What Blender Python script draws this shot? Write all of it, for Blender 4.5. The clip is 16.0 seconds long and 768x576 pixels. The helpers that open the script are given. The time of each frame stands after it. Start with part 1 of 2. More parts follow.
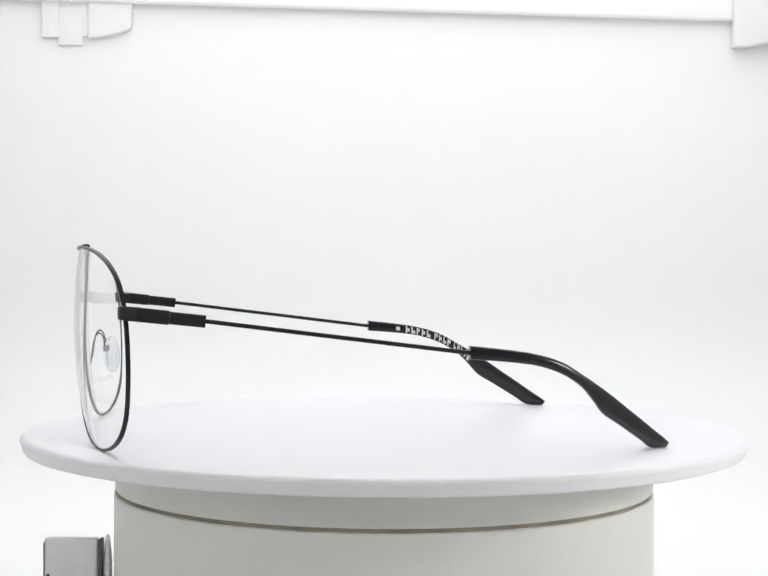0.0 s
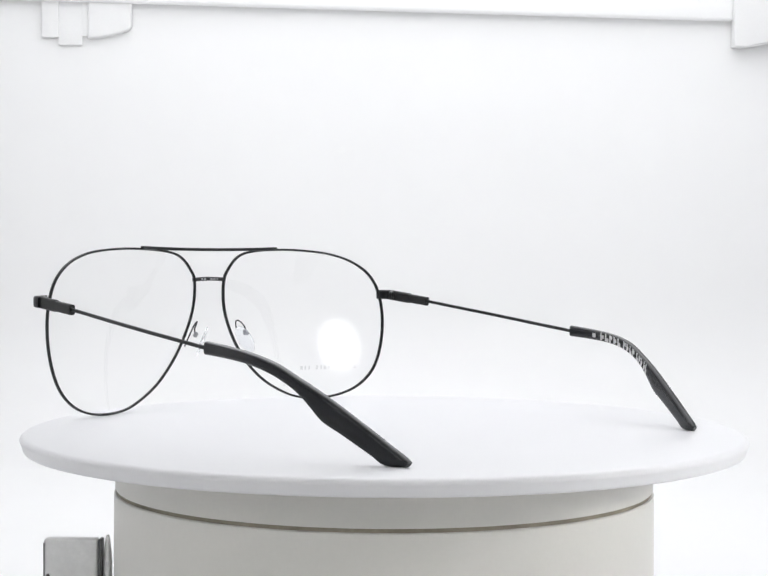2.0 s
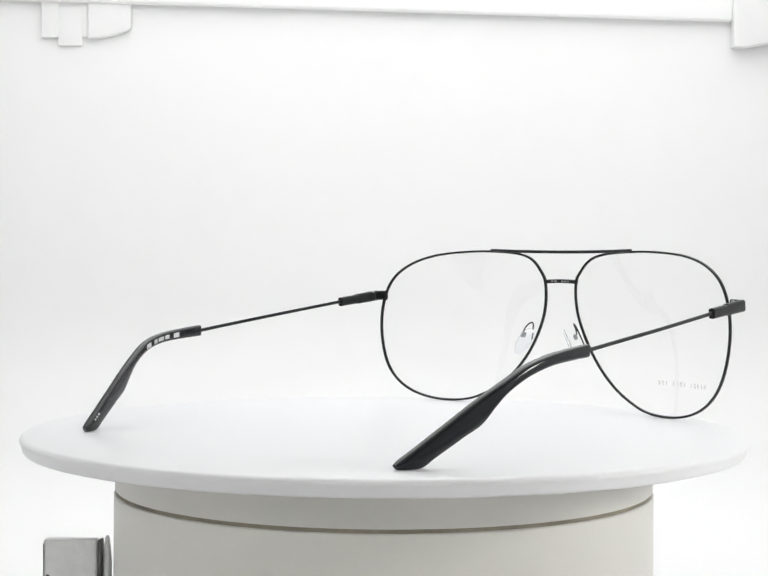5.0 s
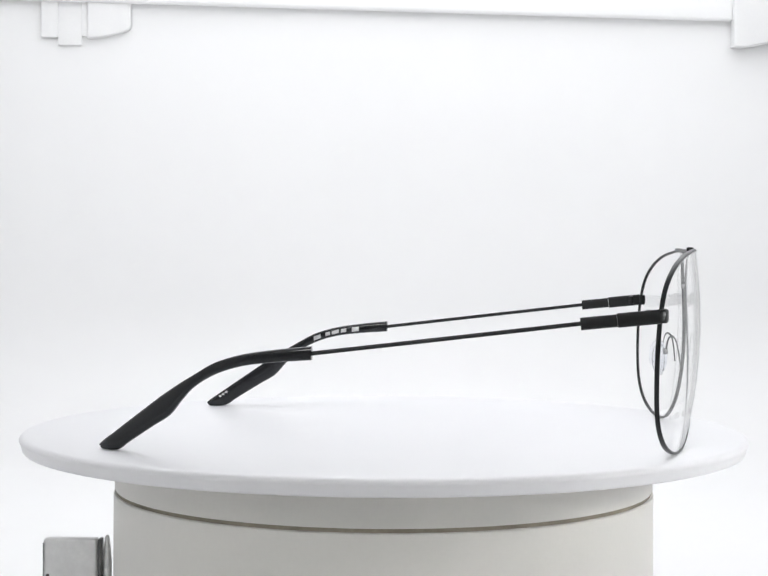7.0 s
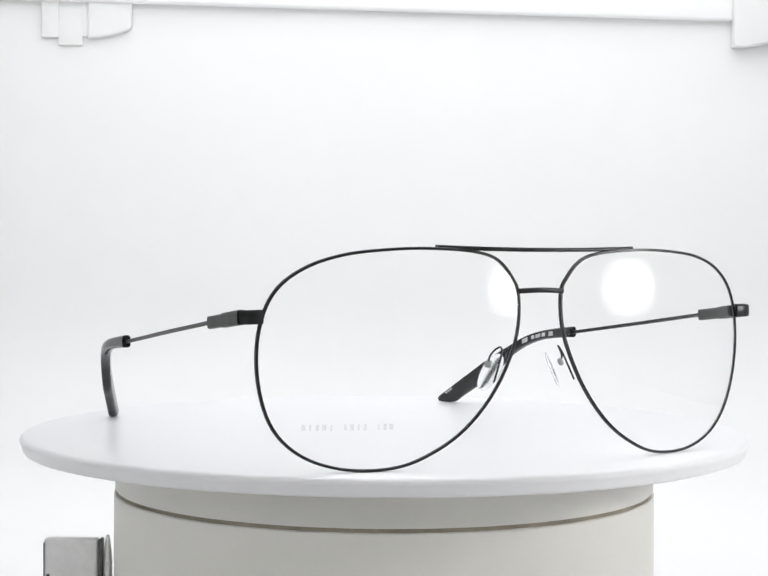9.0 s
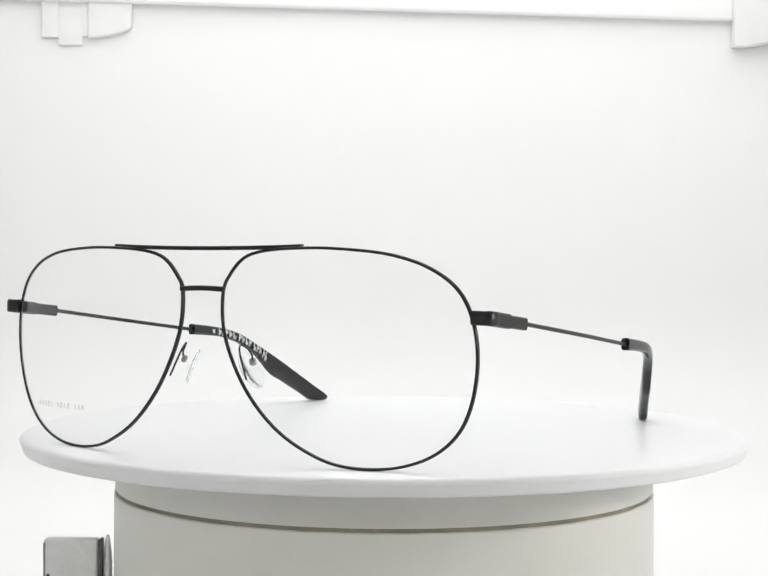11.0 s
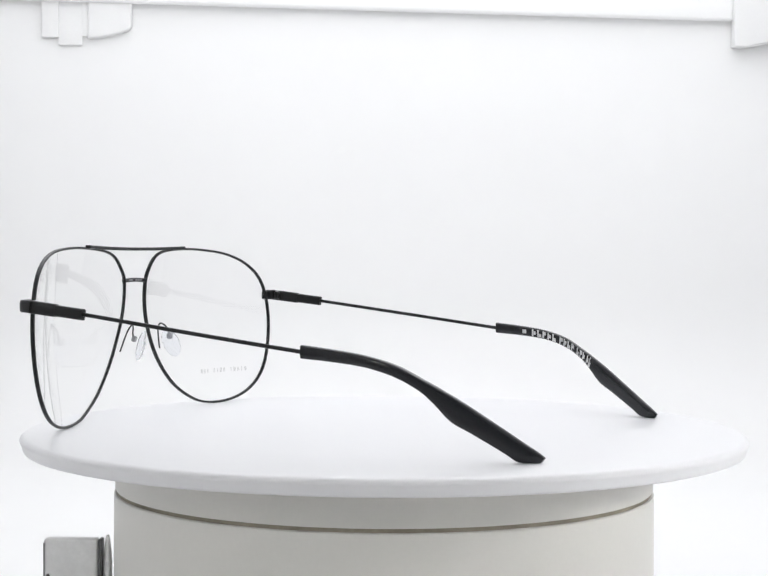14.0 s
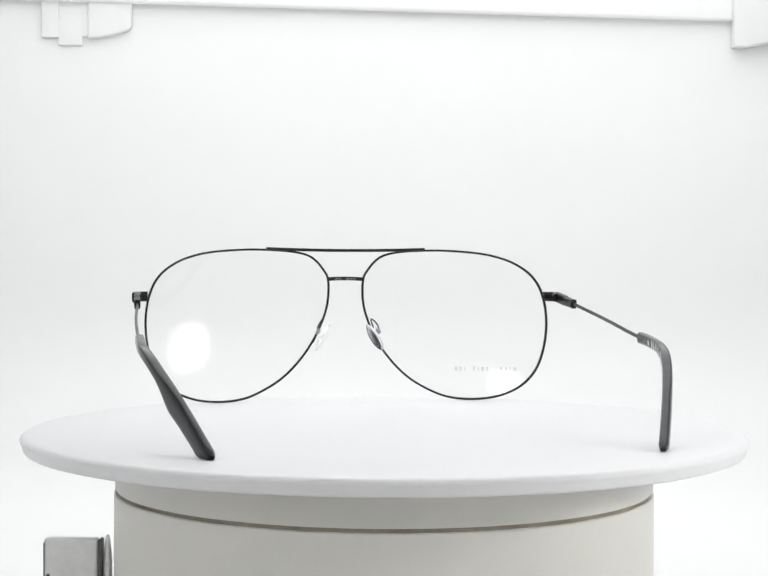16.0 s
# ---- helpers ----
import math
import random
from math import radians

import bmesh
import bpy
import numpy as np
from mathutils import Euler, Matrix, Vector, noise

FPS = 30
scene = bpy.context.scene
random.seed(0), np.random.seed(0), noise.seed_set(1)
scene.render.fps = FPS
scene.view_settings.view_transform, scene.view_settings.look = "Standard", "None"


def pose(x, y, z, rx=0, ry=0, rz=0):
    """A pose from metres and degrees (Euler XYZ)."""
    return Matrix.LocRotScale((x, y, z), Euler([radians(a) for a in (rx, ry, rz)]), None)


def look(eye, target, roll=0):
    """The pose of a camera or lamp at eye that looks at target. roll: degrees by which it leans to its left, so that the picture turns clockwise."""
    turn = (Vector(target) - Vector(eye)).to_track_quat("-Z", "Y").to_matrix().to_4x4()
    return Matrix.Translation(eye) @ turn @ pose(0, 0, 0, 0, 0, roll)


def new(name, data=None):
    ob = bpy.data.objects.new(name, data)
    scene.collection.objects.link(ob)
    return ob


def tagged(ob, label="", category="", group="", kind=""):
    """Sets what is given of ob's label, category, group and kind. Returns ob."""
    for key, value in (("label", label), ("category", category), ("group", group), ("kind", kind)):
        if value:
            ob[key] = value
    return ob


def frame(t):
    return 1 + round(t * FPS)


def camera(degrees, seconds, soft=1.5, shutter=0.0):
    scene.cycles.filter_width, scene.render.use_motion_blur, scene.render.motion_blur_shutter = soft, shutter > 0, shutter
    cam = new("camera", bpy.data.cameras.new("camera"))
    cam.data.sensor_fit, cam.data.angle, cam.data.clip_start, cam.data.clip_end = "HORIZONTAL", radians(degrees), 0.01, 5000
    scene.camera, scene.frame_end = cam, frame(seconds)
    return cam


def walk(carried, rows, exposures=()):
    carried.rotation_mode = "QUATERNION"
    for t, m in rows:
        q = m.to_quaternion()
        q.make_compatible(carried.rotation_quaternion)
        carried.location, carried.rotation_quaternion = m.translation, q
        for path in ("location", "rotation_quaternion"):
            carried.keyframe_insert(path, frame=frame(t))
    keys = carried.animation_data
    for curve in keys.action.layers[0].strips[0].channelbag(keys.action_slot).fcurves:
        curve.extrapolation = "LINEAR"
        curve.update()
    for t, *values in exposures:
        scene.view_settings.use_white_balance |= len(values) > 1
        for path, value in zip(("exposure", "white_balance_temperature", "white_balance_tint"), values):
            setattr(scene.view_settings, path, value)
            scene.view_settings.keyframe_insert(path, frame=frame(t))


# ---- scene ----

# ================= camera =================
EYE = Vector((0.0, -0.43300, 0.04813))
PITCH, YAW, ROLL = -1.231, 0.0410, 0.296
VIEW = 27.63


def aim(dx=0.0, dy=0.0):
    """The camera's pose, turned by dx degrees to the left and dy degrees up from its rest."""
    p, w = radians(PITCH + dy), radians(YAW + dx)
    way = Vector((-math.sin(w) * math.cos(p), math.cos(w) * math.cos(p), math.sin(p)))
    return look(EYE, EYE + way, ROLL)


cam = camera(VIEW, 16.0, soft=1.5)
# a still camera that is nudged slightly between the third and the eighth second; turns in units of 0.018 degrees
NUDGE = [(0.0, 0, 0), (2.5, 0, 0), (3.0, 1.6, -2.0), (3.5, -0.3, -3.2), (4.0, -0.6, -3.2), (4.2, 4, 7), (6.3, -10, -11), (6.5, -5, -6), (7.0, -1, 0), (7.5, 1.5, 0.5), (8.0, 3, 0.5), (8.5, 0, 0), (16.0, 0, 0)]
# its white balance drifts a little: seconds, stops, kelvin, tint
BALANCE = [(0.0, 0.0, 6450, 9.0), (1.0, 0.0, 6405, 10.0), (2.0, 0.0, 6405, 10.0), (3.0, 0.0, 6490, 9.0), (3.5, 0.0, 6550, 8.0), (4.0, 0.0, 6550, 8.0), (6.5, 0.0, 6450, 9.0), (7.0, 0.0, 6400, 10.0), (8.5, 0.0, 6450, 9.0),
           (9.0, 0.0, 6450, 9.0), (10.0, 0.0, 6550, 8.0), (12.5, 0.0, 6610, 7.0), (13.2, 0.0, 6500, 8.5), (14.0, 0.0, 6405, 10.0), (15.0, 0.0, 6450, 9.0), (16.0, 0.0, 6500, 8.5)]
walk(cam, [(t, aim(0.018 * a, 0.018 * b)) for t, a, b in NUDGE], BALANCE)

# ================= light =================
world = bpy.data.worlds.new("world")
scene.world = world
world.use_nodes = True
world.node_tree.nodes["Background"].inputs[0].default_value = (1.0, 1.0, 1.0, 1.0)
world.node_tree.nodes["Background"].inputs[1].default_value = 0.2


def area_lamp(name, m, sx, sy, watts, colour=(1, 1, 1)):
    d = bpy.data.lights.new(name, "AREA")
    d.shape, d.size, d.size_y, d.energy, d.color = "RECTANGLE", sx, sy, watts, colour
    ob = new(name, d)
    ob.matrix_world = m
    return ob


area_lamp("ceiling_panel_light", look((0.015, 0.195, 0.296), (0.015, 0.195, 0)), 0.52, 0.41, 1.12, (0.982, 0.988, 1.0))

# ================= materials =================


def material(name, colour, rough=0.5, metal=0.0, var=0.06, scale=60.0, bump=0.0, fine=900.0, spec=0.5, coat=0.0):
    """A surface with colour and gloss variation at two scales and a fine relief."""
    m = bpy.data.materials.new(name)
    m.use_nodes = True
    nt = m.node_tree
    b = nt.nodes["Principled BSDF"]
    co = nt.nodes.new("ShaderNodeTexCoord")
    big = nt.nodes.new("ShaderNodeTexNoise")
    big.inputs["Scale"].default_value, big.inputs["Detail"].default_value = scale, 4
    small = nt.nodes.new("ShaderNodeTexNoise")
    small.inputs["Scale"].default_value, small.inputs["Detail"].default_value = fine, 2
    nt.links.new(co.outputs["Object"], big.inputs["Vector"])
    nt.links.new(co.outputs["Object"], small.inputs["Vector"])
    add = nt.nodes.new("ShaderNodeMath")
    add.operation = "MULTIPLY_ADD"
    add.inputs[1].default_value = 0.4
    nt.links.new(small.outputs["Fac"], add.inputs[0])
    nt.links.new(big.outputs["Fac"], add.inputs[2])
    ramp = nt.nodes.new("ShaderNodeMapRange")
    ramp.inputs["From Min"].default_value, ramp.inputs["From Max"].default_value = 0.4, 1.0
    ramp.inputs["To Min"].default_value, ramp.inputs["To Max"].default_value = 1 - var, 1 + var
    nt.links.new(add.outputs[0], ramp.inputs["Value"])
    mul = nt.nodes.new("ShaderNodeVectorMath")
    mul.operation = "SCALE"
    mul.inputs[0].default_value = colour
    nt.links.new(ramp.outputs["Result"], mul.inputs["Scale"])
    nt.links.new(mul.outputs[0], b.inputs["Base Color"])
    rr = nt.nodes.new("ShaderNodeMapRange")
    rr.inputs["From Min"].default_value, rr.inputs["From Max"].default_value = 0.4, 1.0
    rr.inputs["To Min"].default_value, rr.inputs["To Max"].default_value = rough * 0.85, min(1, rough * 1.15)
    nt.links.new(add.outputs[0], rr.inputs["Value"])
    nt.links.new(rr.outputs["Result"], b.inputs["Roughness"])
    b.inputs["Metallic"].default_value = metal
    b.inputs["Specular IOR Level"].default_value = spec
    b.inputs["Coat Weight"].default_value = coat
    if bump:
        bu = nt.nodes.new("ShaderNodeBump")
        bu.inputs["Strength"].default_value, bu.inputs["Distance"].default_value = bump, 0.0002
        nt.links.new(small.outputs["Fac"], bu.inputs["Height"])
        nt.links.new(bu.outputs["Normal"], b.inputs["Normal"])
    return m


def clear_material(name, colour, rough, ior):
    m = bpy.data.materials.new(name)
    m.use_nodes = True
    b = m.node_tree.nodes["Principled BSDF"]
    b.inputs["Base Color"].default_value = (*colour, 1)
    b.inputs["Roughness"].default_value = rough
    b.inputs["IOR"].default_value = ior
    b.inputs["Transmission Weight"].default_value = 1.0
    return m


def glowing(name, colour, strength):
    m = bpy.data.materials.new(name)
    m.use_nodes = True
    b = m.node_tree.nodes["Principled BSDF"]
    b.inputs["Base Color"].default_value = (0.85, 0.85, 0.85, 1)
    b.inputs["Emission Color"].default_value = (*colour, 1)
    b.inputs["Emission Strength"].default_value = strength
    return m


WALL = material("white_backing_sheet", (0.865, 0.865, 0.865), 0.7, var=0.012, scale=5.0, fine=60.0)
DISC = material("white_gloss_plastic", (0.815, 0.815, 0.835), 0.32, var=0.012, scale=25.0, fine=120.0)
BOUNCE = material("pale_bounce_panel", (0.74, 0.74, 0.73), 0.9, var=0.08, scale=20.0)
BASE = material("white_satin_plastic", (0.745, 0.732, 0.695), 0.45, var=0.03, scale=30.0, bump=0.05)
GROOVE = material("brown_groove", (0.31, 0.28, 0.22), 0.8, var=0.3, scale=90.0)
GREY = material("brushed_grey_metal", (0.74, 0.74, 0.74), 0.45, 0.5, var=0.10, scale=140.0, bump=0.1)
DARK = material("dark_pin_metal", (0.12, 0.12, 0.12), 0.5, 0.6, var=0.2, scale=200.0)
METAL = material("black_enamelled_metal", (0.028, 0.029, 0.030), 0.33, 0.6, var=0.22, scale=260.0, bump=0.06, fine=4000.0, spec=0.4)
BLOCKM = material("black_satin_metal", (0.012, 0.0125, 0.013), 0.38, 0.1, var=0.2, scale=300.0, bump=0.15, fine=2600.0, spec=0.35)
ACETATE = material("black_plastic_sleeve", (0.008, 0.009, 0.012), 0.17, 0.0, var=0.12, scale=200.0, fine=1200.0, spec=0.5)
PRINT = material("white_print", (0.64, 0.64, 0.64), 0.5, var=0.12, scale=900.0)
ETCH = material("grey_lens_print", (0.55, 0.55, 0.56), 0.6, var=0.1, scale=900.0)
ETCH.node_tree.nodes["Principled BSDF"].inputs["Alpha"].default_value = 0.10
SCREW = material("steel_screw", (0.35, 0.35, 0.36), 0.35, 0.9, var=0.15, scale=500.0)
CLIPM = material("white_clip_plastic", (0.84, 0.84, 0.84), 0.4, var=0.03, scale=40.0, bump=0.03)
LENS = clear_material("clear_lens", (1.0, 1.0, 1.0), 0.0, 1.25)
SILICONE = clear_material("clear_silicone", (0.94, 0.95, 0.975), 0.18, 1.14)
DIFFUSER = glowing("lit_diffuser", (0.97, 0.985, 1.0), 0.07)


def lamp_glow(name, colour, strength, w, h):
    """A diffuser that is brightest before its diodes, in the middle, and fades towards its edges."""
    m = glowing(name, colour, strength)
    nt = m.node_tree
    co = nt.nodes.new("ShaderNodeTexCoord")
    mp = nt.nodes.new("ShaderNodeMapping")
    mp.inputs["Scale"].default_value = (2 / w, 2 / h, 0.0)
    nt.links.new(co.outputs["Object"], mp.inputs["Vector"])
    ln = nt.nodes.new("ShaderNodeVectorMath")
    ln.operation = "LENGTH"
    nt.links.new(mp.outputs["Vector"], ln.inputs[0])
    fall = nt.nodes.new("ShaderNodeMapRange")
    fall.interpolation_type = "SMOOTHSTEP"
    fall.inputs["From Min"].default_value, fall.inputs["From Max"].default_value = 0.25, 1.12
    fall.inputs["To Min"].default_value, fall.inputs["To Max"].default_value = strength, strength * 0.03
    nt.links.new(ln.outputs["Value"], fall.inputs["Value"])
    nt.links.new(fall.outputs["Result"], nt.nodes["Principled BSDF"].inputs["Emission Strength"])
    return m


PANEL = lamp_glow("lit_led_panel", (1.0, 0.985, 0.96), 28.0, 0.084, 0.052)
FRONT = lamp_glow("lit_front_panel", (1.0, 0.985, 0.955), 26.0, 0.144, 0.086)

# ================= mesh helpers =================


def obj(name, bm, mat, smooth=40.0):
    bmesh.ops.recalc_face_normals(bm, faces=bm.faces)
    me = bpy.data.meshes.new(name)
    bm.to_mesh(me)
    bm.free()
    me.materials.append(mat)
    ob = new(name, me)
    if smooth:
        for p in me.polygons:
            p.use_smooth = True
        me.set_sharp_from_angle(angle=radians(smooth))
    return ob


def part(name, bm, mat, parent, label="", smooth=40.0):
    ob = obj(name, bm, mat, smooth)
    ob.parent = parent
    if label:
        ob["label"] = label
    return ob


def box(bm, c, s, bevel=0.0, seg=2, m=None):
    r = bmesh.ops.create_cube(bm, size=1.0)
    vs = r["verts"]
    for v in vs:
        v.co = Vector((v.co.x * s[0], v.co.y * s[1], v.co.z * s[2]))
    if bevel:
        es = list({e for v in vs for e in v.link_edges})
        out = bmesh.ops.bevel(bm, geom=es, offset=bevel, segments=seg, profile=0.5, affect="EDGES")
        vs = list({v for f in out["faces"] for v in f.verts} | {v for v in vs if v.is_valid})
    for v in vs:
        v.co = (m @ v.co if m else v.co) + Vector(c)
    return vs


def lathe(bm, profile, n=128):
    """A solid of revolution round z from (radius, height) pairs."""
    rings = []
    for r, z in profile:
        rings.append([bm.verts.new((r * math.cos(2 * math.pi * k / n), r * math.sin(2 * math.pi * k / n), z)) for k in range(n)])
    for a, b in zip(rings, rings[1:]):
        for k in range(n):
            bm.faces.new((a[k], a[(k + 1) % n], b[(k + 1) % n], b[k]))
    bm.faces.new(rings[0])
    bm.faces.new(list(reversed(rings[-1])))


def spline(ctrl, per=6, closed=False):
    """Points of a Catmull-Rom curve through the control points."""
    c = [Vector(p) for p in ctrl]
    n, out = len(c), []
    for i in range(n if closed else n - 1):
        if closed:
            p0, p1, p2, p3 = c[i - 1], c[i], c[(i + 1) % n], c[(i + 2) % n]
        else:
            p0, p1, p2, p3 = c[max(i - 1, 0)], c[i], c[i + 1], c[min(i + 2, n - 1)]
        for k in range(per):
            t = k / per
            out.append(0.5 * ((2 * p1) + (p2 - p0) * t + (2 * p0 - 5 * p1 + 4 * p2 - p3) * t * t + (3 * p1 - p0 - 3 * p2 + p3) * t ** 3))
    if not closed:
        out.append(c[-1])
    return out


def sweep(bm, path, a, b, up=Vector((0, 1, 0)), n=8, closed=False, square=0.0):
    """A bar along path: half-size b along up, a across it; square 0 is round, 1 nearly a rectangle."""
    rings = []
    m = len(path)
    for i, p in enumerate(path):
        q0 = path[i - 1] if (closed or i) else p
        q1 = path[(i + 1) % m] if (closed or i < m - 1) else p
        t = (q1 - q0).normalized()
        u = (up - t * up.dot(t)).normalized()
        w = t.cross(u)
        ring = []
        for k in range(n):
            g = 2 * math.pi * (k + 0.5) / n
            cx, cy = math.cos(g), math.sin(g)
            e = 1 - 0.62 * square
            cx, cy = math.copysign(abs(cx) ** e, cx), math.copysign(abs(cy) ** e, cy)
            ring.append(bm.verts.new(p + w * (a * cx) + u * (b * cy)))
        rings.append(ring)
    pairs = list(zip(rings, rings[1:] + rings[:1])) if closed else list(zip(rings, rings[1:]))
    for r0, r1 in pairs:
        for k in range(n):
            bm.faces.new((r0[k], r0[(k + 1) % n], r1[(k + 1) % n], r1[k]))
    if not closed:
        bm.faces.new(rings[0])
        bm.faces.new(list(reversed(rings[-1])))


# ================= the light box =================
FLOOR = -0.060
BX, Y0, Y1, TOP = 0.36, -0.66, 0.42, 0.302
SWEEP = 0.08


def structure(name, bm, mat, label, smooth=40.0):
    return tagged(obj(name, bm, mat, smooth), label, "", "", "structure")


def light_box():
    # floor that curves up into the back wall, with thickness
    prof = [(Y0 - 0.004, FLOOR)]
    for k in range(0, 25):
        g = math.pi / 2 * k / 24
        prof.append((Y1 - SWEEP + SWEEP * math.sin(g), FLOOR + SWEEP - SWEEP * math.cos(g)))
    prof.append((Y1, TOP))
    bm = bmesh.new()
    inner = [[bm.verts.new((x, y, z)) for y, z in prof] for x in (-BX, BX)]
    back = [(Y0 - 0.004, FLOOR - 0.006)] + [(y + 0.006 * (k / 25), z - 0.006 * (1 - k / 25)) for k, (y, z) in enumerate(prof[1:-1])] + [(Y1 + 0.006, TOP)]
    outer = [[bm.verts.new((x, y, z)) for y, z in back] for x in (-BX, BX)]
    n = len(prof)
    for k in range(n - 1):
        bm.faces.new((inner[0][k], inner[0][k + 1], inner[1][k + 1], inner[1][k]))
        bm.faces.new((outer[0][k], outer[1][k], outer[1][k + 1], outer[0][k + 1]))
        for s in (0, 1):
            bm.faces.new((inner[s][k], outer[s][k], outer[s][k + 1], inner[s][k + 1]))
    for k in (0, n - 1):
        bm.faces.new((inner[0][k], inner[1][k], outer[1][k], outer[0][k]))
    structure("backdrop", bm, WALL, "seamless white backing sheet curving from floor to wall")
    for nm, c, s in (("wall_west", (-BX - 0.005, (Y0 + Y1) / 2, (FLOOR + TOP) / 2), (0.008, Y1 - Y0, TOP - FLOOR)),
                     ("wall_east", (BX + 0.005, (Y0 + Y1) / 2, (FLOOR + TOP) / 2), (0.008, Y1 - Y0, TOP - FLOOR)),
                     ("bounce_wall_south", (0, Y0 - 0.010, (FLOOR + TOP) / 2), (2 * BX, 0.008, TOP - FLOOR)),
                     ("ceiling", (0, (Y0 + Y1) / 2, TOP + 0.005), (2 * BX, Y1 - Y0, 0.008))):
        bm = bmesh.new()
        box(bm, c, s)
        # the unseen panel behind the camera is added to bounce light onto the base
        front = nm == "bounce_wall_south"
        structure(nm, bm, BOUNCE if front else WALL, "unseen pale panel behind the camera, added to bounce light forward" if front else "plain white panel of the photo light box", 0)


def light_bar():
    thing = new("light_bar")
    thing.matrix_world = pose(0.0, 0.4168, 0.1800, 0, 1.4, 0)
    bm = bmesh.new()
    box(bm, (-0.012, 0, 0.010), (0.400, 0.005, 0.020), 0.002, 3)
    part("diffuser", bm, DIFFUSER, thing, "glowing white diffuser")
    for x in (-0.2145, 0.1905):
        bm = bmesh.new()
        box(bm, (x, 0, 0.010), (0.005, 0.0056, 0.021), 0.001)
        part("end_cap", bm, CLIPM, thing)
    tagged(thing, "slim white light bar mounted high on the back wall", "light")


def slab(outline, y0, y1, bevel):
    """A plate with that outline in x and z, from y0 to y1, its edges rounded."""
    bm = bmesh.new()
    rings = [[bm.verts.new((x, y, z)) for x, z in outline] for y in (y0, y1)]
    bm.faces.new(rings[0])
    bm.faces.new(list(reversed(rings[1])))
    n = len(outline)
    for k in range(n):
        bm.faces.new((rings[0][k], rings[1][k], rings[1][(k + 1) % n], rings[0][(k + 1) % n]))
    bmesh.ops.recalc_face_normals(bm, faces=bm.faces)
    front = [e for e in bm.edges if all(v in rings[0] for v in e.verts)]
    bmesh.ops.bevel(bm, geom=front, offset=bevel, segments=3, profile=0.5, affect="EDGES")
    return bm


def wall_clips():
    a = new("mounting_clip")
    a.matrix_world = pose(-0.163, 0.400, 0.1588)
    for nm, x0, x1, low, dep, bev in (("flange", -0.0245, -0.0150, 0.0062, 0.0021, 0.0009), ("tongue", -0.0153, -0.0022, 0.0022, 0.0012, 0.0005), ("web", -0.0026, 0.0012, 0.0070, 0.0010, 0.0004)):
        bm = bmesh.new()
        box(bm, ((x0 + x1) / 2, 0.0195 - dep / 2, (low + 0.05) / 2), (x1 - x0, dep, 0.05 - low), bev, 4)
        part(nm, bm, CLIPM, a)
    # a block whose lower edge swings up into a round corner
    low_edge = [(0.0008, 0.0058), (0.007, 0.0060), (0.0125, 0.0070), (0.018, 0.0084), (0.0225, 0.0100), (0.0240, 0.0110), (0.0245, 0.0126)]
    part("clamp_block", slab(low_edge + [(0.0245, 0.05), (0.0008, 0.05)], 0.0166, 0.0195, 0.0014), CLIPM, a)
    tagged(a, "white plastic mounting clip with two jaws on the back wall", "clip")
    b = new("mounting_clip")
    b.matrix_world = pose(0.2040, 0.400, 0.1614)
    low_edge = [(-0.0165, 0.0), (-0.010, -0.0004), (-0.003, 0.0009), (0.004, 0.0024), (0.012, 0.0030), (0.0165, 0.0030)]
    part("clamp_block", slab(low_edge + [(0.0165, 0.052), (-0.0165, 0.052)], 0.0110, 0.0195, 0.0010), CLIPM, b)
    bm = bmesh.new()
    box(bm, (0.004, 0.0103, 0.038), (0.018, 0.0030, 0.022), 0.001, 2)
    part("cover", bm, CLIPM, b)
    tagged(b, "broad white plastic mounting clip with a wavy lower edge", "clip")


def led_panel(m, w, h, stand, glow, label):
    """A small lamp: housing, glowing front, and a pole to the floor or the ceiling."""
    t = new("led_panel")
    t.matrix_world = m
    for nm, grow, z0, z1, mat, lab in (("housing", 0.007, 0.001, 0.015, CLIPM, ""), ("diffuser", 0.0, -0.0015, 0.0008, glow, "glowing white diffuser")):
        bm = bmesh.new()
        rings = []
        for z, inset in ((z0, 0.0006), (z0 + 0.0006, 0.0), (z1, 0.0)):
            ring = []
            for k in range(48):
                a = 2 * math.pi * k / 48
                cx, cy = math.cos(a), math.sin(a)
                ring.append(bm.verts.new((math.copysign(abs(cx) ** 0.62, cx) * (w / 2 + grow - inset), math.copysign(abs(cy) ** 0.62, cy) * (h / 2 + grow - inset), z)))
            rings.append(ring)
        for r0, r1 in zip(rings, rings[1:]):
            for k in range(48):
                bm.faces.new((r0[k], r0[(k + 1) % 48], r1[(k + 1) % 48], r1[k]))
        bm.faces.new(rings[0])
        bm.faces.new(list(reversed(rings[-1])))
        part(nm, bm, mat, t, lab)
    bm = bmesh.new()
    c = m.translation - m.to_3x3() @ Vector((0, 0, -0.012))
    rest = FLOOR if stand else TOP
    box(bm, (0, 0, 0), (0.010, 0.010, abs(c.z - rest)), 0.002)
    pole = part("pole", bm, CLIPM, t)
    pole.matrix_parent_inverse = m.inverted()
    pole.location = (c.x, c.y, (c.z + rest) / 2)
    bm = bmesh.new()
    box(bm, (0, 0, 0), (0.07, 0.07, 0.006), 0.002)
    foot = part("foot_plate", bm, CLIPM, t)
    foot.matrix_parent_inverse = m.inverted()
    foot.location = (c.x, c.y, rest + (0.003 if stand else -0.003))
    tagged(t, label, "light")


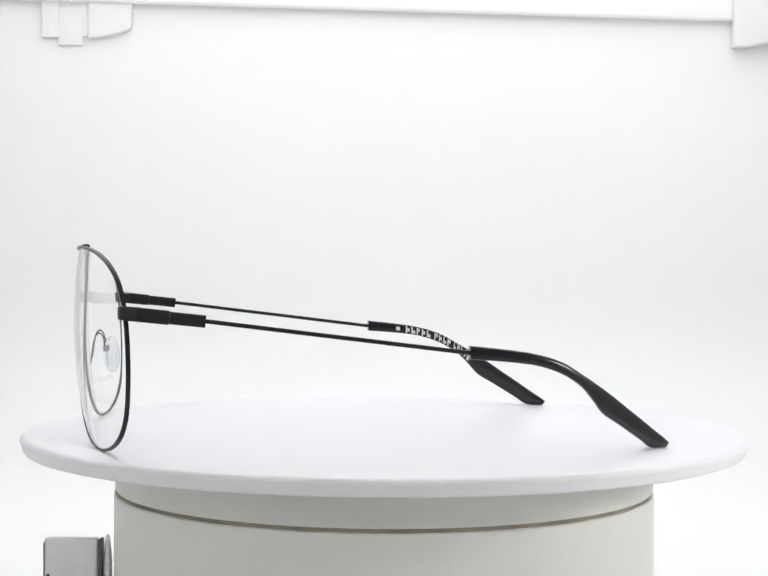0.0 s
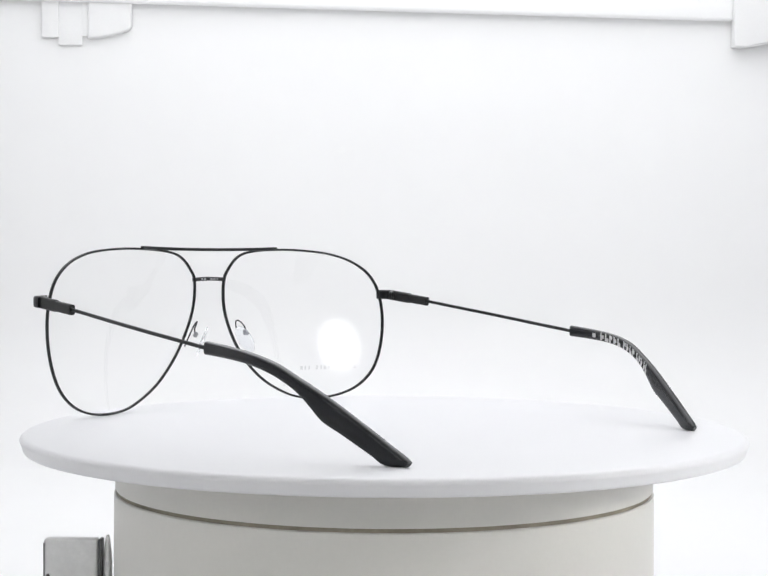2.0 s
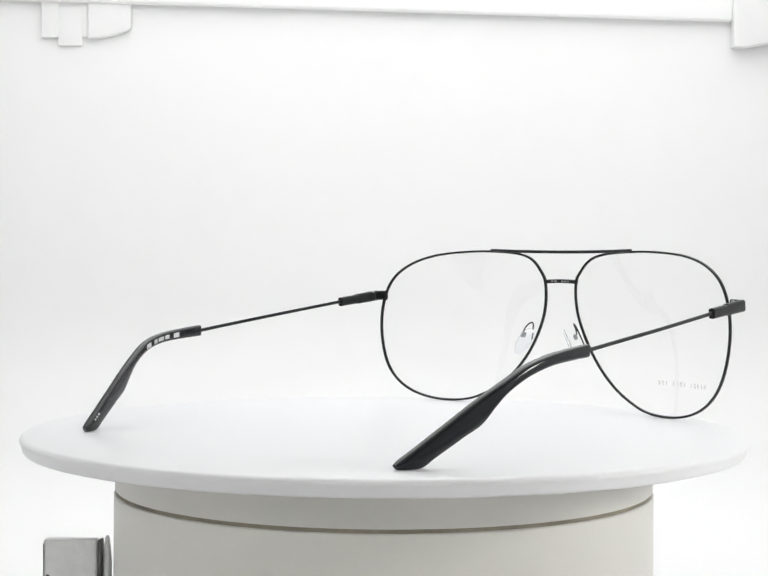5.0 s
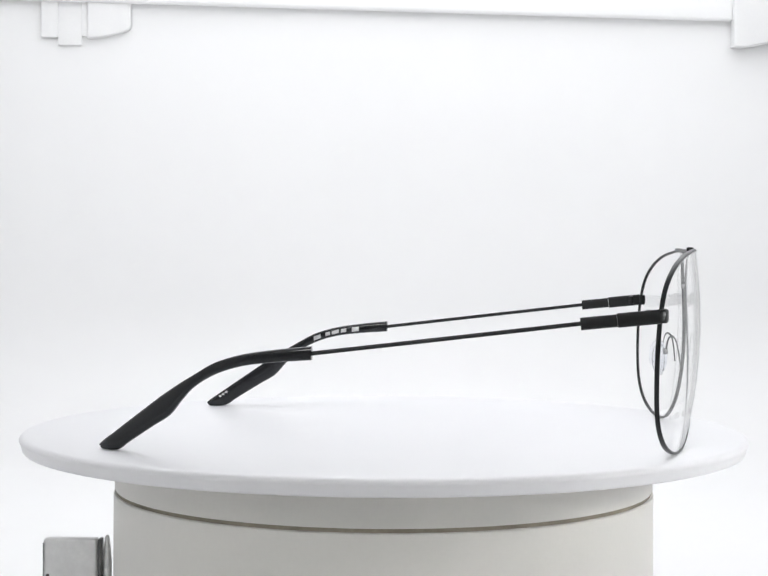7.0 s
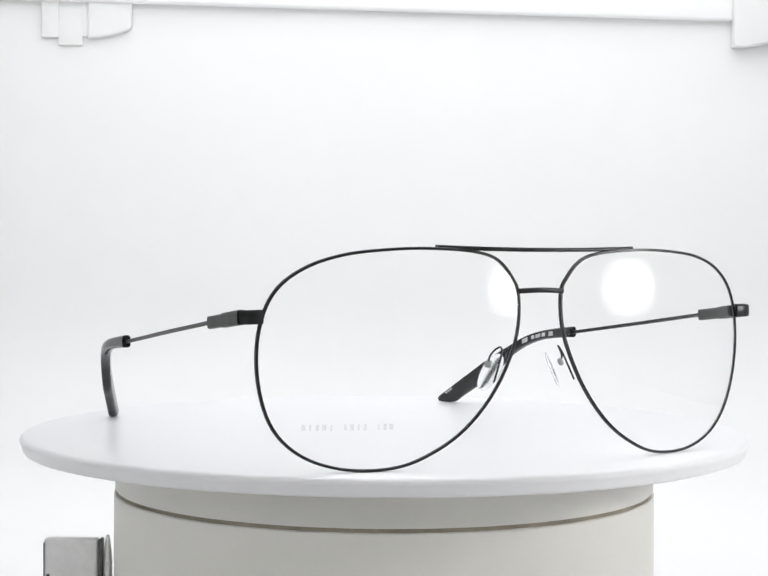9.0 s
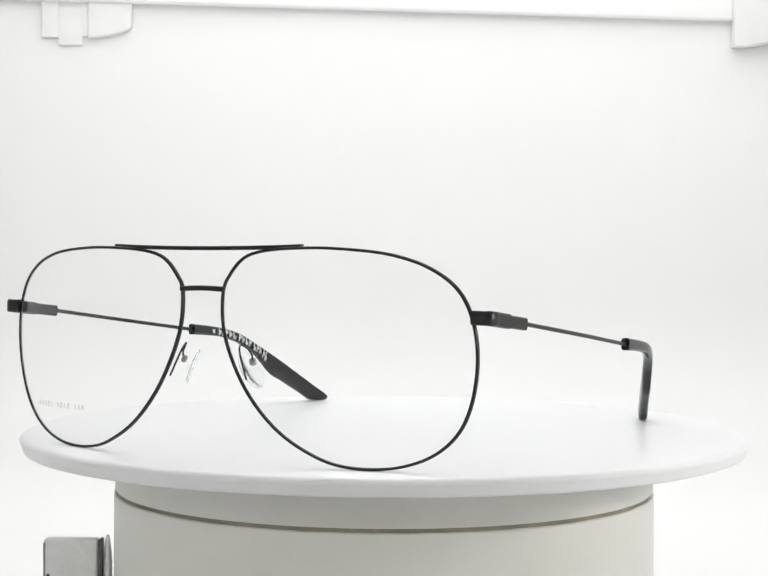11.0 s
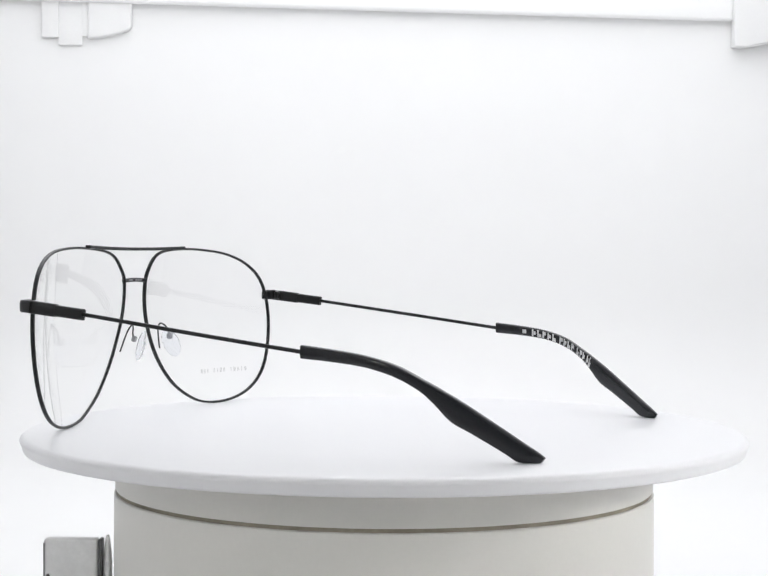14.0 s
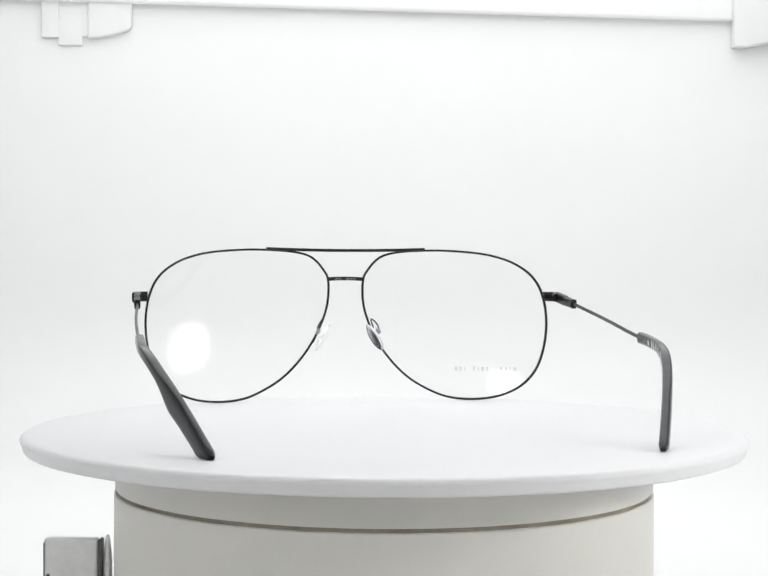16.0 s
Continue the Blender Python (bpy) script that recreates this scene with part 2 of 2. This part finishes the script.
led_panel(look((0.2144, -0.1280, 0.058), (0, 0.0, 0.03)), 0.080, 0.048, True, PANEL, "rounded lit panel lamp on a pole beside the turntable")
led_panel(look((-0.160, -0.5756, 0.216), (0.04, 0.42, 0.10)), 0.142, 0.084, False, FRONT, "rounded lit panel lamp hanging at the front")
light_box()
light_bar()
wall_clips()

# ================= the turntable =================


def turntable():
    t = new("turntable")
    t.location = (0, 0, FLOOR)
    up = -FLOOR
    bm = bmesh.new()
    lathe(bm, [(0.0735, 0.0), (0.0742, 0.001), (0.0740, up - 0.0166), (0.0737, up - 0.0163), (0.066, up - 0.0163)])
    part("base", bm, BASE, t, "off-white cylindrical plastic base")
    # the ring set into the seam is dark brown all round
    bm = bmesh.new()
    lathe(bm, [(0.0732, up - 0.0165), (0.0732, up - 0.0146)])
    part("groove", bm, GROOVE, t, "dark brown seam between base and collar")
    bm = bmesh.new()
    lathe(bm, [(0.0720, up - 0.0153), (0.0735, up - 0.0153), (0.0737, up - 0.0150), (0.0737, up - 0.0043), (0.070, up - 0.0043)])
    part("collar", bm, BASE, t)
    bm = bmesh.new()
    R = 0.0988
    prof = [(0.070, up - 0.0044), (R - 0.0018, up - 0.0044), (R - 0.0011, up - 0.0042), (R - 0.0008, up - 0.0038), (R - 0.0006, up - 0.0030), (R - 0.0003, up - 0.0021), (R - 0.0001, up - 0.0017),
            (R, up - 0.0013), (R - 0.0002, up - 0.0008), (R - 0.0008, up - 0.0003), (R - 0.0017, up), (0.060, up)]
    lathe(bm, prof, 192)
    disc = part("disc", bm, DISC, t, "glossy white revolving disc with a rounded lip")
    tagged(t, "white motorised turntable with a broad disc on a round base", "turntable")
    return disc


DISC_OB = turntable()


def latch():
    t = new("metal_latch")
    t.location = (-0.0862, 0.0, FLOOR)
    h = 0.0295
    bm = bmesh.new()
    box(bm, (0, -0.003, h / 2), (0.0150, 0.004, h), 0.0009, 4)
    part("body", bm, GREY, t)
    bm = bmesh.new()
    box(bm, (-0.00735, -0.0031, h / 2 - 0.0006), (0.00035, 0.0040, h - 0.0012), 0.0001, 2)
    part("edge_strip", bm, SCREW, t, "thin dark edge")
    # dark line in the gap between body and pin, modelled as a strip
    bm = bmesh.new()
    box(bm, (0.0081, -0.003, h / 2 - 0.0001), (0.0010, 0.004, h - 0.0002), 0.0003, 2)
    part("gap_strip", bm, DARK, t, "dark strip between body and pin")
    bm = bmesh.new()
    lathe(bm, [(0.0010, 0.0), (0.0011, h - 0.018), (0.0013, h - 0.012), (0.0013, h - 0.007), (0.0010, h - 0.003), (0.0006, h + 0.0002), (0.0003, h + 0.0008)], 20)
    for v in bm.verts:
        v.co += Vector((0.0099, -0.003, 0))
    part("hinge_pin", bm, GREY, t)
    bm = bmesh.new()
    r = bmesh.ops.create_uvsphere(bm, u_segments=12, v_segments=8, radius=0.0005)
    for v in r["verts"]:
        v.co = Vector((v.co.x - 0.0062, v.co.y * 0.5 - 0.005, v.co.z + h - 0.0102))
    part("rivet", bm, DARK, t)
    tagged(t, "small grey brushed metal latch standing beside the turntable base", "latch")


latch()

# ================= the eyeglasses =================
MM = 0.001
Z0 = 0.75  # the rims' lowest line over the fitted zero, in mm


def front_y(x, z):
    """The wrapped, slightly tilted face of the frame (mm)."""
    return 83.1 - 0.00245 * x * x - 0.042 * (39.3 - z)


BULGE = 3.0


def bulge(x, z):
    """How far rim and lens stand before the frame's plain face (mm): the rounded dome of the lens."""
    dx = abs(x) - 35.5
    return BULGE * (1 - (dx / (28.3 if dx > 0 else 30.5)) ** 2 - ((z - 25) / 27.3) ** 2) + 0.15


# one rim's outline on that face, x outward and z up (mm), from the bridge over the top and round
RIM = [(5.75, 39.05), (7.2, 41.9), (9.6, 45.0), (13.0, 47.2), (19.0, 48.3), (26.3, 48.7), (33.5, 48.75), (44.5, 47.9), (51.0, 46.4), (55.9, 44.4), (61.0, 40.6), (64.2, 34.8),
       (65.6, 26.5), (64.8, 17.3), (61.9, 9.0), (56.3, 3.3), (49.0, 0.35), (41.5, -0.42), (34.5, 0.15), (28.6, 2.2), (20.6, 6.9), (13.3, 14.7), (8.5, 23.2), (5.9, 31.0)]


def rim_path(side, grow=0.0, per=5):
    pts = spline([(x, z, 0) for x, z in RIM], per, True)
    for _ in range(4):
        pts = [(pts[i - 1] + pts[i] * 2 + pts[(i + 1) % len(pts)]) / 4 for i in range(len(pts))]
    c = Vector((35.5, 25, 0))
    out = []
    for p in pts:
        q = p - (p - c).normalized() * grow
        out.append(Vector((side * q.x, front_y(q.x, q.y) + bulge(q.x, q.y), q.y + Z0)) * MM)
    return out


def lens_bm(side):
    """A meniscus lens that fills the rim."""
    edge = rim_path(side, 0.0)
    n = len(edge)
    c0 = Vector((side * 35.5, 0, 25 + Z0)) * MM

    def at(x, z, off):
        return (x, (front_y(x / MM, z / MM - Z0) + bulge(x / MM, z / MM - Z0)) * MM + off, z)

    bm = bmesh.new()
    steps = [k / 14 for k in range(1, 15)]
    edges = []
    for off in (0.4 * MM, -0.4 * MM):
        rings = [[bm.verts.new(at(c0.x + (e.x - c0.x) * f, c0.z + (e.z - c0.z) * f, off)) for e in edge] for f in steps]
        top = bm.verts.new(at(c0.x, c0.z, off))
        for k in range(n):
            bm.faces.new((top, rings[0][k], rings[0][(k + 1) % n]))
        for a, b in zip(rings, rings[1:]):
            for k in range(n):
                bm.faces.new((a[k], b[k], b[(k + 1) % n], a[(k + 1) % n]))
        edges.append(rings[-1])
    for k in range(n):
        bm.faces.new((edges[0][k], edges[1][k], edges[1][(k + 1) % n], edges[0][(k + 1) % n]))
    return bm


# the temple tip: (y, z) of its upper and lower edge, mm, from the sleeve's mouth to the end
TIP_TOP = [(-7.8, 25.95), (-16, 25.1), (-24, 23.9), (-31, 21.8), (-36.6, 18.7), (-41.0, 16.1), (-45.5, 13.2), (-50.0, 10.0), (-54.5, 6.8), (-58.5, 3.9), (-61.3, 1.95), (-63.1, 0.5)]
TIP_LOW = [(-7.8, 22.7), (-16, 22.1), (-24, 21.1), (-30.8, 19.0), (-36.2, 15.9), (-39.6, 12.6), (-43.0, 8.7), (-47.2, 6.1), (-51.0, 3.7), (-54.6, 1.4), (-57.6, -0.55), (-62.2, -0.70)]


def temple_x(y, side):
    """How far out the temple runs at y; the two are not bent quite alike."""
    more = (0.2, -0.2, 0.1, 0.0, 0.8, 1.6, 1.1, 0.1) if side > 0 else (-0.7, 0.1, -0.2, 0.0, 0.3, 0.1, -0.7, -1.2)
    total = 0.0
    for off, weight in ((-7, 1), (-5, 2), (-2.5, 3), (0, 4), (2.5, 3), (5, 2), (7, 1)):
        d = min(max(-y + off, -75), 63) if -y < 56 else -y + off * (63 - min(-y, 63)) / 7
        total += weight * float(np.interp(d, [-75, -54, -25, 7.5, 20, 27, 33, 45, 63], [68.9, 69.2, 70.0, 69.7, 69.5, 68.6, 66.7, 62.0, 55.6]) + np.interp(d, [-54, 0, 10, 20, 28, 40, 52, 63], more))
    return total / 16


def tip_sections(per=4):
    tops = spline([(y, z, 0) for y, z in TIP_TOP], per)
    lows = spline([(y, z, 0) for y, z in TIP_LOW], per)
    return list(zip(tops, lows))


def tip_bm(side):
    bm = bmesh.new()
    secs = tip_sections()
    rings = []
    m = len(secs) - 1
    for i, (a, b) in enumerate(secs):
        f = i / m
        half = 1.15 + 0.25 * min(1, f * 3)
        if f > 0.93:
            half *= 1 - 0.45 * (f - 0.93) / 0.07
        ring = []
        n = 20
        for k in range(n):
            g = 2 * math.pi * (k + 0.5) / n
            cx, cy = math.cos(g), math.sin(g)
            cx, cy = math.copysign(abs(cx) ** 0.56, cx), math.copysign(abs(cy) ** 0.5, cy)
            mix = (cy + 1) / 2
            y, z = b.x + (a.x - b.x) * mix, b.y + (a.y - b.y) * mix
            x = temple_x(y, side) + half * cx
            ring.append(bm.verts.new(Vector((side * x, y, z + Z0)) * MM))
        rings.append(ring)
    for r0, r1 in zip(rings, rings[1:]):
        for k in range(len(r0)):
            bm.faces.new((r0[k], r0[(k + 1) % len(r0)], r1[(k + 1) % len(r0)], r1[k]))
    bm.faces.new(rings[0])
    bm.faces.new(list(reversed(rings[-1])))
    return bm


def tip_print(tip, side, marks, face):
    """Small plain bars on the tip's inner (-1) or outer (1) face. marks: (from, to, low, high) along and across it, 0 to 1."""
    secs = tip_sections(8)
    m = len(secs) - 1

    def at(s, c):
        i = min(int(s * m), m - 1)
        w = s * m - i
        a = secs[i][0].lerp(secs[i + 1][0], w)
        b = secs[i][1].lerp(secs[i + 1][1], w)
        p = b.lerp(a, c)
        half = 1.15 + 0.25 * min(1, s * 3)
        return p.x, p.y, temple_x(p.x, side) + face * half

    for s0, s1, c0, c1 in marks:
        bm = bmesh.new()
        quad = [at(s0, c0), at(s1, c0), at(s1, c1), at(s0, c1)]
        lo = [bm.verts.new(Vector((side * (x - face * 0.15), y, z + Z0)) * MM) for y, z, x in quad]
        hi = [bm.verts.new(Vector((side * (x + face * 0.05), y, z + Z0)) * MM) for y, z, x in quad]
        bm.faces.new(hi)
        bm.faces.new(list(reversed(lo)))
        for k in range(4):
            bm.faces.new((lo[k], lo[(k + 1) % 4], hi[(k + 1) % 4], hi[k]))
        part("printed_bar", bm, PRINT, tip, "white printed bar", 0)


def eyeglasses():
    g = new("eyeglasses")
    for side in (-1, 1):
        bm = bmesh.new()
        sweep(bm, rim_path(side), 0.36 * MM, 0.58 * MM, n=8, closed=True, square=0.8)
        part("rim", bm, METAL, g)
        lens = part("lens", lens_bm(side), LENS, g, "clear demo lens", 30.0)
        lens.visible_shadow = False
        if side == 1:
            # faint print low on the lens: three words of plain bars
            x = 56.4
            for word in (5, 4, 3):
                for k in range(word):
                    c = x - 0.55
                    bm = bmesh.new()
                    box(bm, (0, 0, 0), Vector((0.42 + 0.5 * ((k * 7 + word) % 3) / 2, 0.08, 1.25 + 0.15 * (k % 2))) * MM)
                    bar = part("printed_bar", bm, ETCH, lens, "faint grey printed bar", 0)
                    bar.matrix_basis = pose(c * MM, (front_y(c, 9.5) + bulge(c, 9.5) + 0.46) * MM, (9.5 + Z0) * MM, 0, 0, -57.3 * (2 * 0.00245 * c + 2 * BULGE * (c - 35.5) / 28.3 ** 2))
                    bar.visible_shadow = False
                    x -= 1.42
                x -= 1.5
        # endpiece that wraps from the rim to the hinge
        bm = bmesh.new()
        path = [Vector((side * x, y, z + Z0)) * MM for x, y, z in ((64.8, 73.2, 33.75), (66.8, 73.4, 33.7), (68.3, 72.9, 33.65), (69.0, 71.6, 33.6), (69.05, 69.7, 33.45))]
        sweep(bm, spline(path, 4), 0.75 * MM, 1.58 * MM, up=Vector((0, 0, 1)), n=12, square=0.85)
        part("endpiece", bm, METAL, g)
        # hinge and spring housing
        for y0, y1, hgt in ((72.0, 62.5, 1.66), (62.44, 54.2, 1.45)):
            bm = bmesh.new()
            z0, z1 = 33.75 - (73 - y0) * 0.105, 33.75 - (73 - y1) * 0.105
            path = [Vector((side * temple_x(y0, side), y0, z0 + Z0)) * MM, Vector((side * temple_x(y1, side), y1, z1 + Z0)) * MM]
            sweep(bm, path, 0.95 * MM, hgt * MM, up=Vector((0, 0, 1)), n=16, square=0.9)
            part("hinge" if y0 > 70 else "spring_housing", bm, BLOCKM, g)
        # knuckle of the hinge, and its small screw
        bm = bmesh.new()
        lathe(bm, [(0.0007, 0.0), (0.00085, 0.0002), (0.00085, 0.0009), (0.0007, 0.0010), (0.0007, 0.0011), (0.00085, 0.0012), (0.00085, 0.0021), (0.0007, 0.0023)], 16)
        for v in bm.verts:
            v.co += Vector((side * 67.6, 69.5, 32.3 + Z0)) * MM
        part("hinge_barrel", bm, METAL, g)
        bm = bmesh.new()
        bmesh.ops.create_cone(bm, cap_ends=True, segments=12, radius1=0.6 * MM, radius2=0.5 * MM, depth=0.5 * MM)
        for v in bm.verts:
            v.co += Vector((side * 67.6, 69.5, 34.9 + Z0)) * MM
        part("screw", bm, SCREW, g)
        # wire arm
        bm = bmesh.new()
        path = [Vector((side * temple_x(y, side), y, 31.85 + (y - 54.2) * 0.1225 + Z0)) * MM for y in (56, 50, 40, 30, 20, 10, 0, -9)]
        sweep(bm, spline(path, 3), 0.42 * MM, 0.52 * MM, up=Vector((0, 0, 1)), n=10, square=0.3)
        part("temple_arm", bm, METAL, g)
        tip = part("temple_tip", tip_bm(side), ACETATE, g, "black plastic temple tip", 50.0)
        if side == 1:
            marks = [(0.100, 0.114, 0.3, 0.7)]
            s = 0.135
            for word in (5, 4, 3, 2):
                for k in range(word):
                    wide = (0.0075, 0.010, 0.0085)[(k * 5 + word) % 3]
                    low = (0.12, 0.45, 0.30)[(k + word) % 3]
                    marks += [(s, s + 0.0055, 0.12, 0.88), (s + 0.0062, s + 0.0055 + wide, low, low + 0.38)]
                    s += 0.0205
                s += 0.012
            tip_print(tip, 1, marks, -1)
        else:
            marks = [(0.10, 0.125, 0.25, 0.72), (0.145, 0.165, 0.3, 0.7), (0.172, 0.20, 0.3, 0.7), (0.207, 0.225, 0.3, 0.7), (0.245, 0.275, 0.25, 0.72)]
            marks += [(0.80, 0.815, 0.7, 0.85), (0.825, 0.84, 0.7, 0.85), (0.85, 0.865, 0.7, 0.85)]
            tip_print(tip, -1, marks, -1)
        # nose pad on its bent wire
        bm = bmesh.new()
        ctrl = [(11.0, 80.6, 18.4), (9.7, 80.2, 21.4), (8.3, 79.5, 24.8), (7.9, 78.4, 26.2), (8.9, 77.4, 25.5), (9.9, 76.9, 24.0), (10.0, 76.7, 22.8)]
        sweep(bm, spline([Vector((side * x, y, z + Z0)) * MM for x, y, z in ctrl], 5), 0.23 * MM, 0.23 * MM, up=Vector((1, 0, 0)), n=8)
        arm = part("pad_arm", bm, METAL, g)
        bm = bmesh.new()
        box(bm, Vector((side * 9.9, 76.4, 22.3 + Z0)) * MM, Vector((1.2, 1.7, 1.8)) * MM, 0.5 * MM, 3, pose(0, 0, 0, 0, -side * 24, side * 24))
        part("pad_holder", bm, SCREW, arm)
        bm = bmesh.new()
        r = bmesh.ops.create_uvsphere(bm, u_segments=24, v_segments=16, radius=1.0)
        turn = pose(0, 0, 0, 0, -side * 26, 0) @ pose(0, 0, 0, -8, 0, side * 30)
        for v in r["verts"]:
            v.co = turn @ Vector((v.co.x * 0.6 * MM, v.co.y * 2.5 * MM, v.co.z * 4.8 * MM)) + Vector((side * 8.5, 75.0, 20.3 + Z0)) * MM
        pad = part("nose_pad", bm, SILICONE, g, "clear silicone nose pad", 80.0)
        pad.visible_shadow = False
    # brow bar across the tops of both rims
    bm = bmesh.new()
    path = [Vector((x, front_y(x, 49.3) - 0.5, 48.62 + 0.0007 * x * x + Z0)) * MM for x in (-26.3, -20, -13, -6, 0, 6, 13, 20, 26.3)]
    sweep(bm, spline(path, 3), 0.50 * MM, 0.85 * MM, n=12, square=0.85)
    part("brow_bar", bm, METAL, g)
    # bridge
    bm = bmesh.new()
    path = [Vector((x, front_y(x, 39.2) - 0.4 + 0.5 * (1 - (x / 6.0) ** 2), 39.15 + 0.25 * (1 - (x / 6.0) ** 2) + Z0)) * MM for x in (-6.0, -4, -2, 0, 2, 4, 6.0)]
    sweep(bm, spline(path, 3), 0.62 * MM, 0.80 * MM, n=12, square=0.8)
    bridge = part("bridge", bm, METAL, g)
    for x, w in ((-3.1, 0.7), (-1.9, 0.9), (0.7, 1.0), (1.9, 0.8), (3.0, 0.6)):
        bm = bmesh.new()
        box(bm, Vector((x, front_y(x, 39.2) - 0.4 + 0.5 * (1 - (x / 6.0) ** 2) - 0.80, 39.35 + Z0)) * MM, Vector((w, 0.1, 0.5)) * MM)
        part("engraved_bar", bm, SCREW, bridge, "pale engraved bar", 0)
    tagged(g, "black metal aviator eyeglasses with open temples standing on the disc", "eyeglasses")
    return g


GLASSES = eyeglasses()

# ================= what turns =================
SPIN, START = 28.1113, 100.445
OFFSET = 2.075 * MM
# the motor's small unevenness, in degrees at each half second that counts
LAG = [(0.0, 0.1), (0.5, 0.93), (1.0, -0.06), (1.5, 0.71), (2.0, -0.39), (2.5, 0.56), (3.0, -0.78), (3.5, 0.19), (4.0, -0.71), (4.5, 0.15), (5.0, -0.8), (5.5, 0.05), (6.0, -0.85), (6.5, -0.16), (7.0, -1.0), (7.5, -0.02), (8.0, -0.8),
       (8.5, 0.31), (9.0, -0.6), (9.5, 0.23), (10.0, -0.6), (10.5, 0.3), (11.0, -0.5), (11.5, 0.45), (12.0, -0.4), (12.5, 0.6), (13.0, -0.38), (13.5, 0.69), (14.0, -0.18), (14.5, 0.75), (15.0, -0.16), (15.5, 0.68), (16.0, -0.13)]


def turn_at(t):
    return START - SPIN * t + float(np.interp(t, [a for a, _ in LAG], [b for _, b in LAG]))


def motions():
    times = [k * 0.5 for k in range(33)]
    walk(GLASSES, [(t, pose(0, 0, 0, 0, 0, turn_at(t)) @ pose(OFFSET, 0, 0)) for t in times])
    walk(DISC_OB, [(t, pose(0, 0, 0, 0, 0, turn_at(t))) for t in times])


motions()
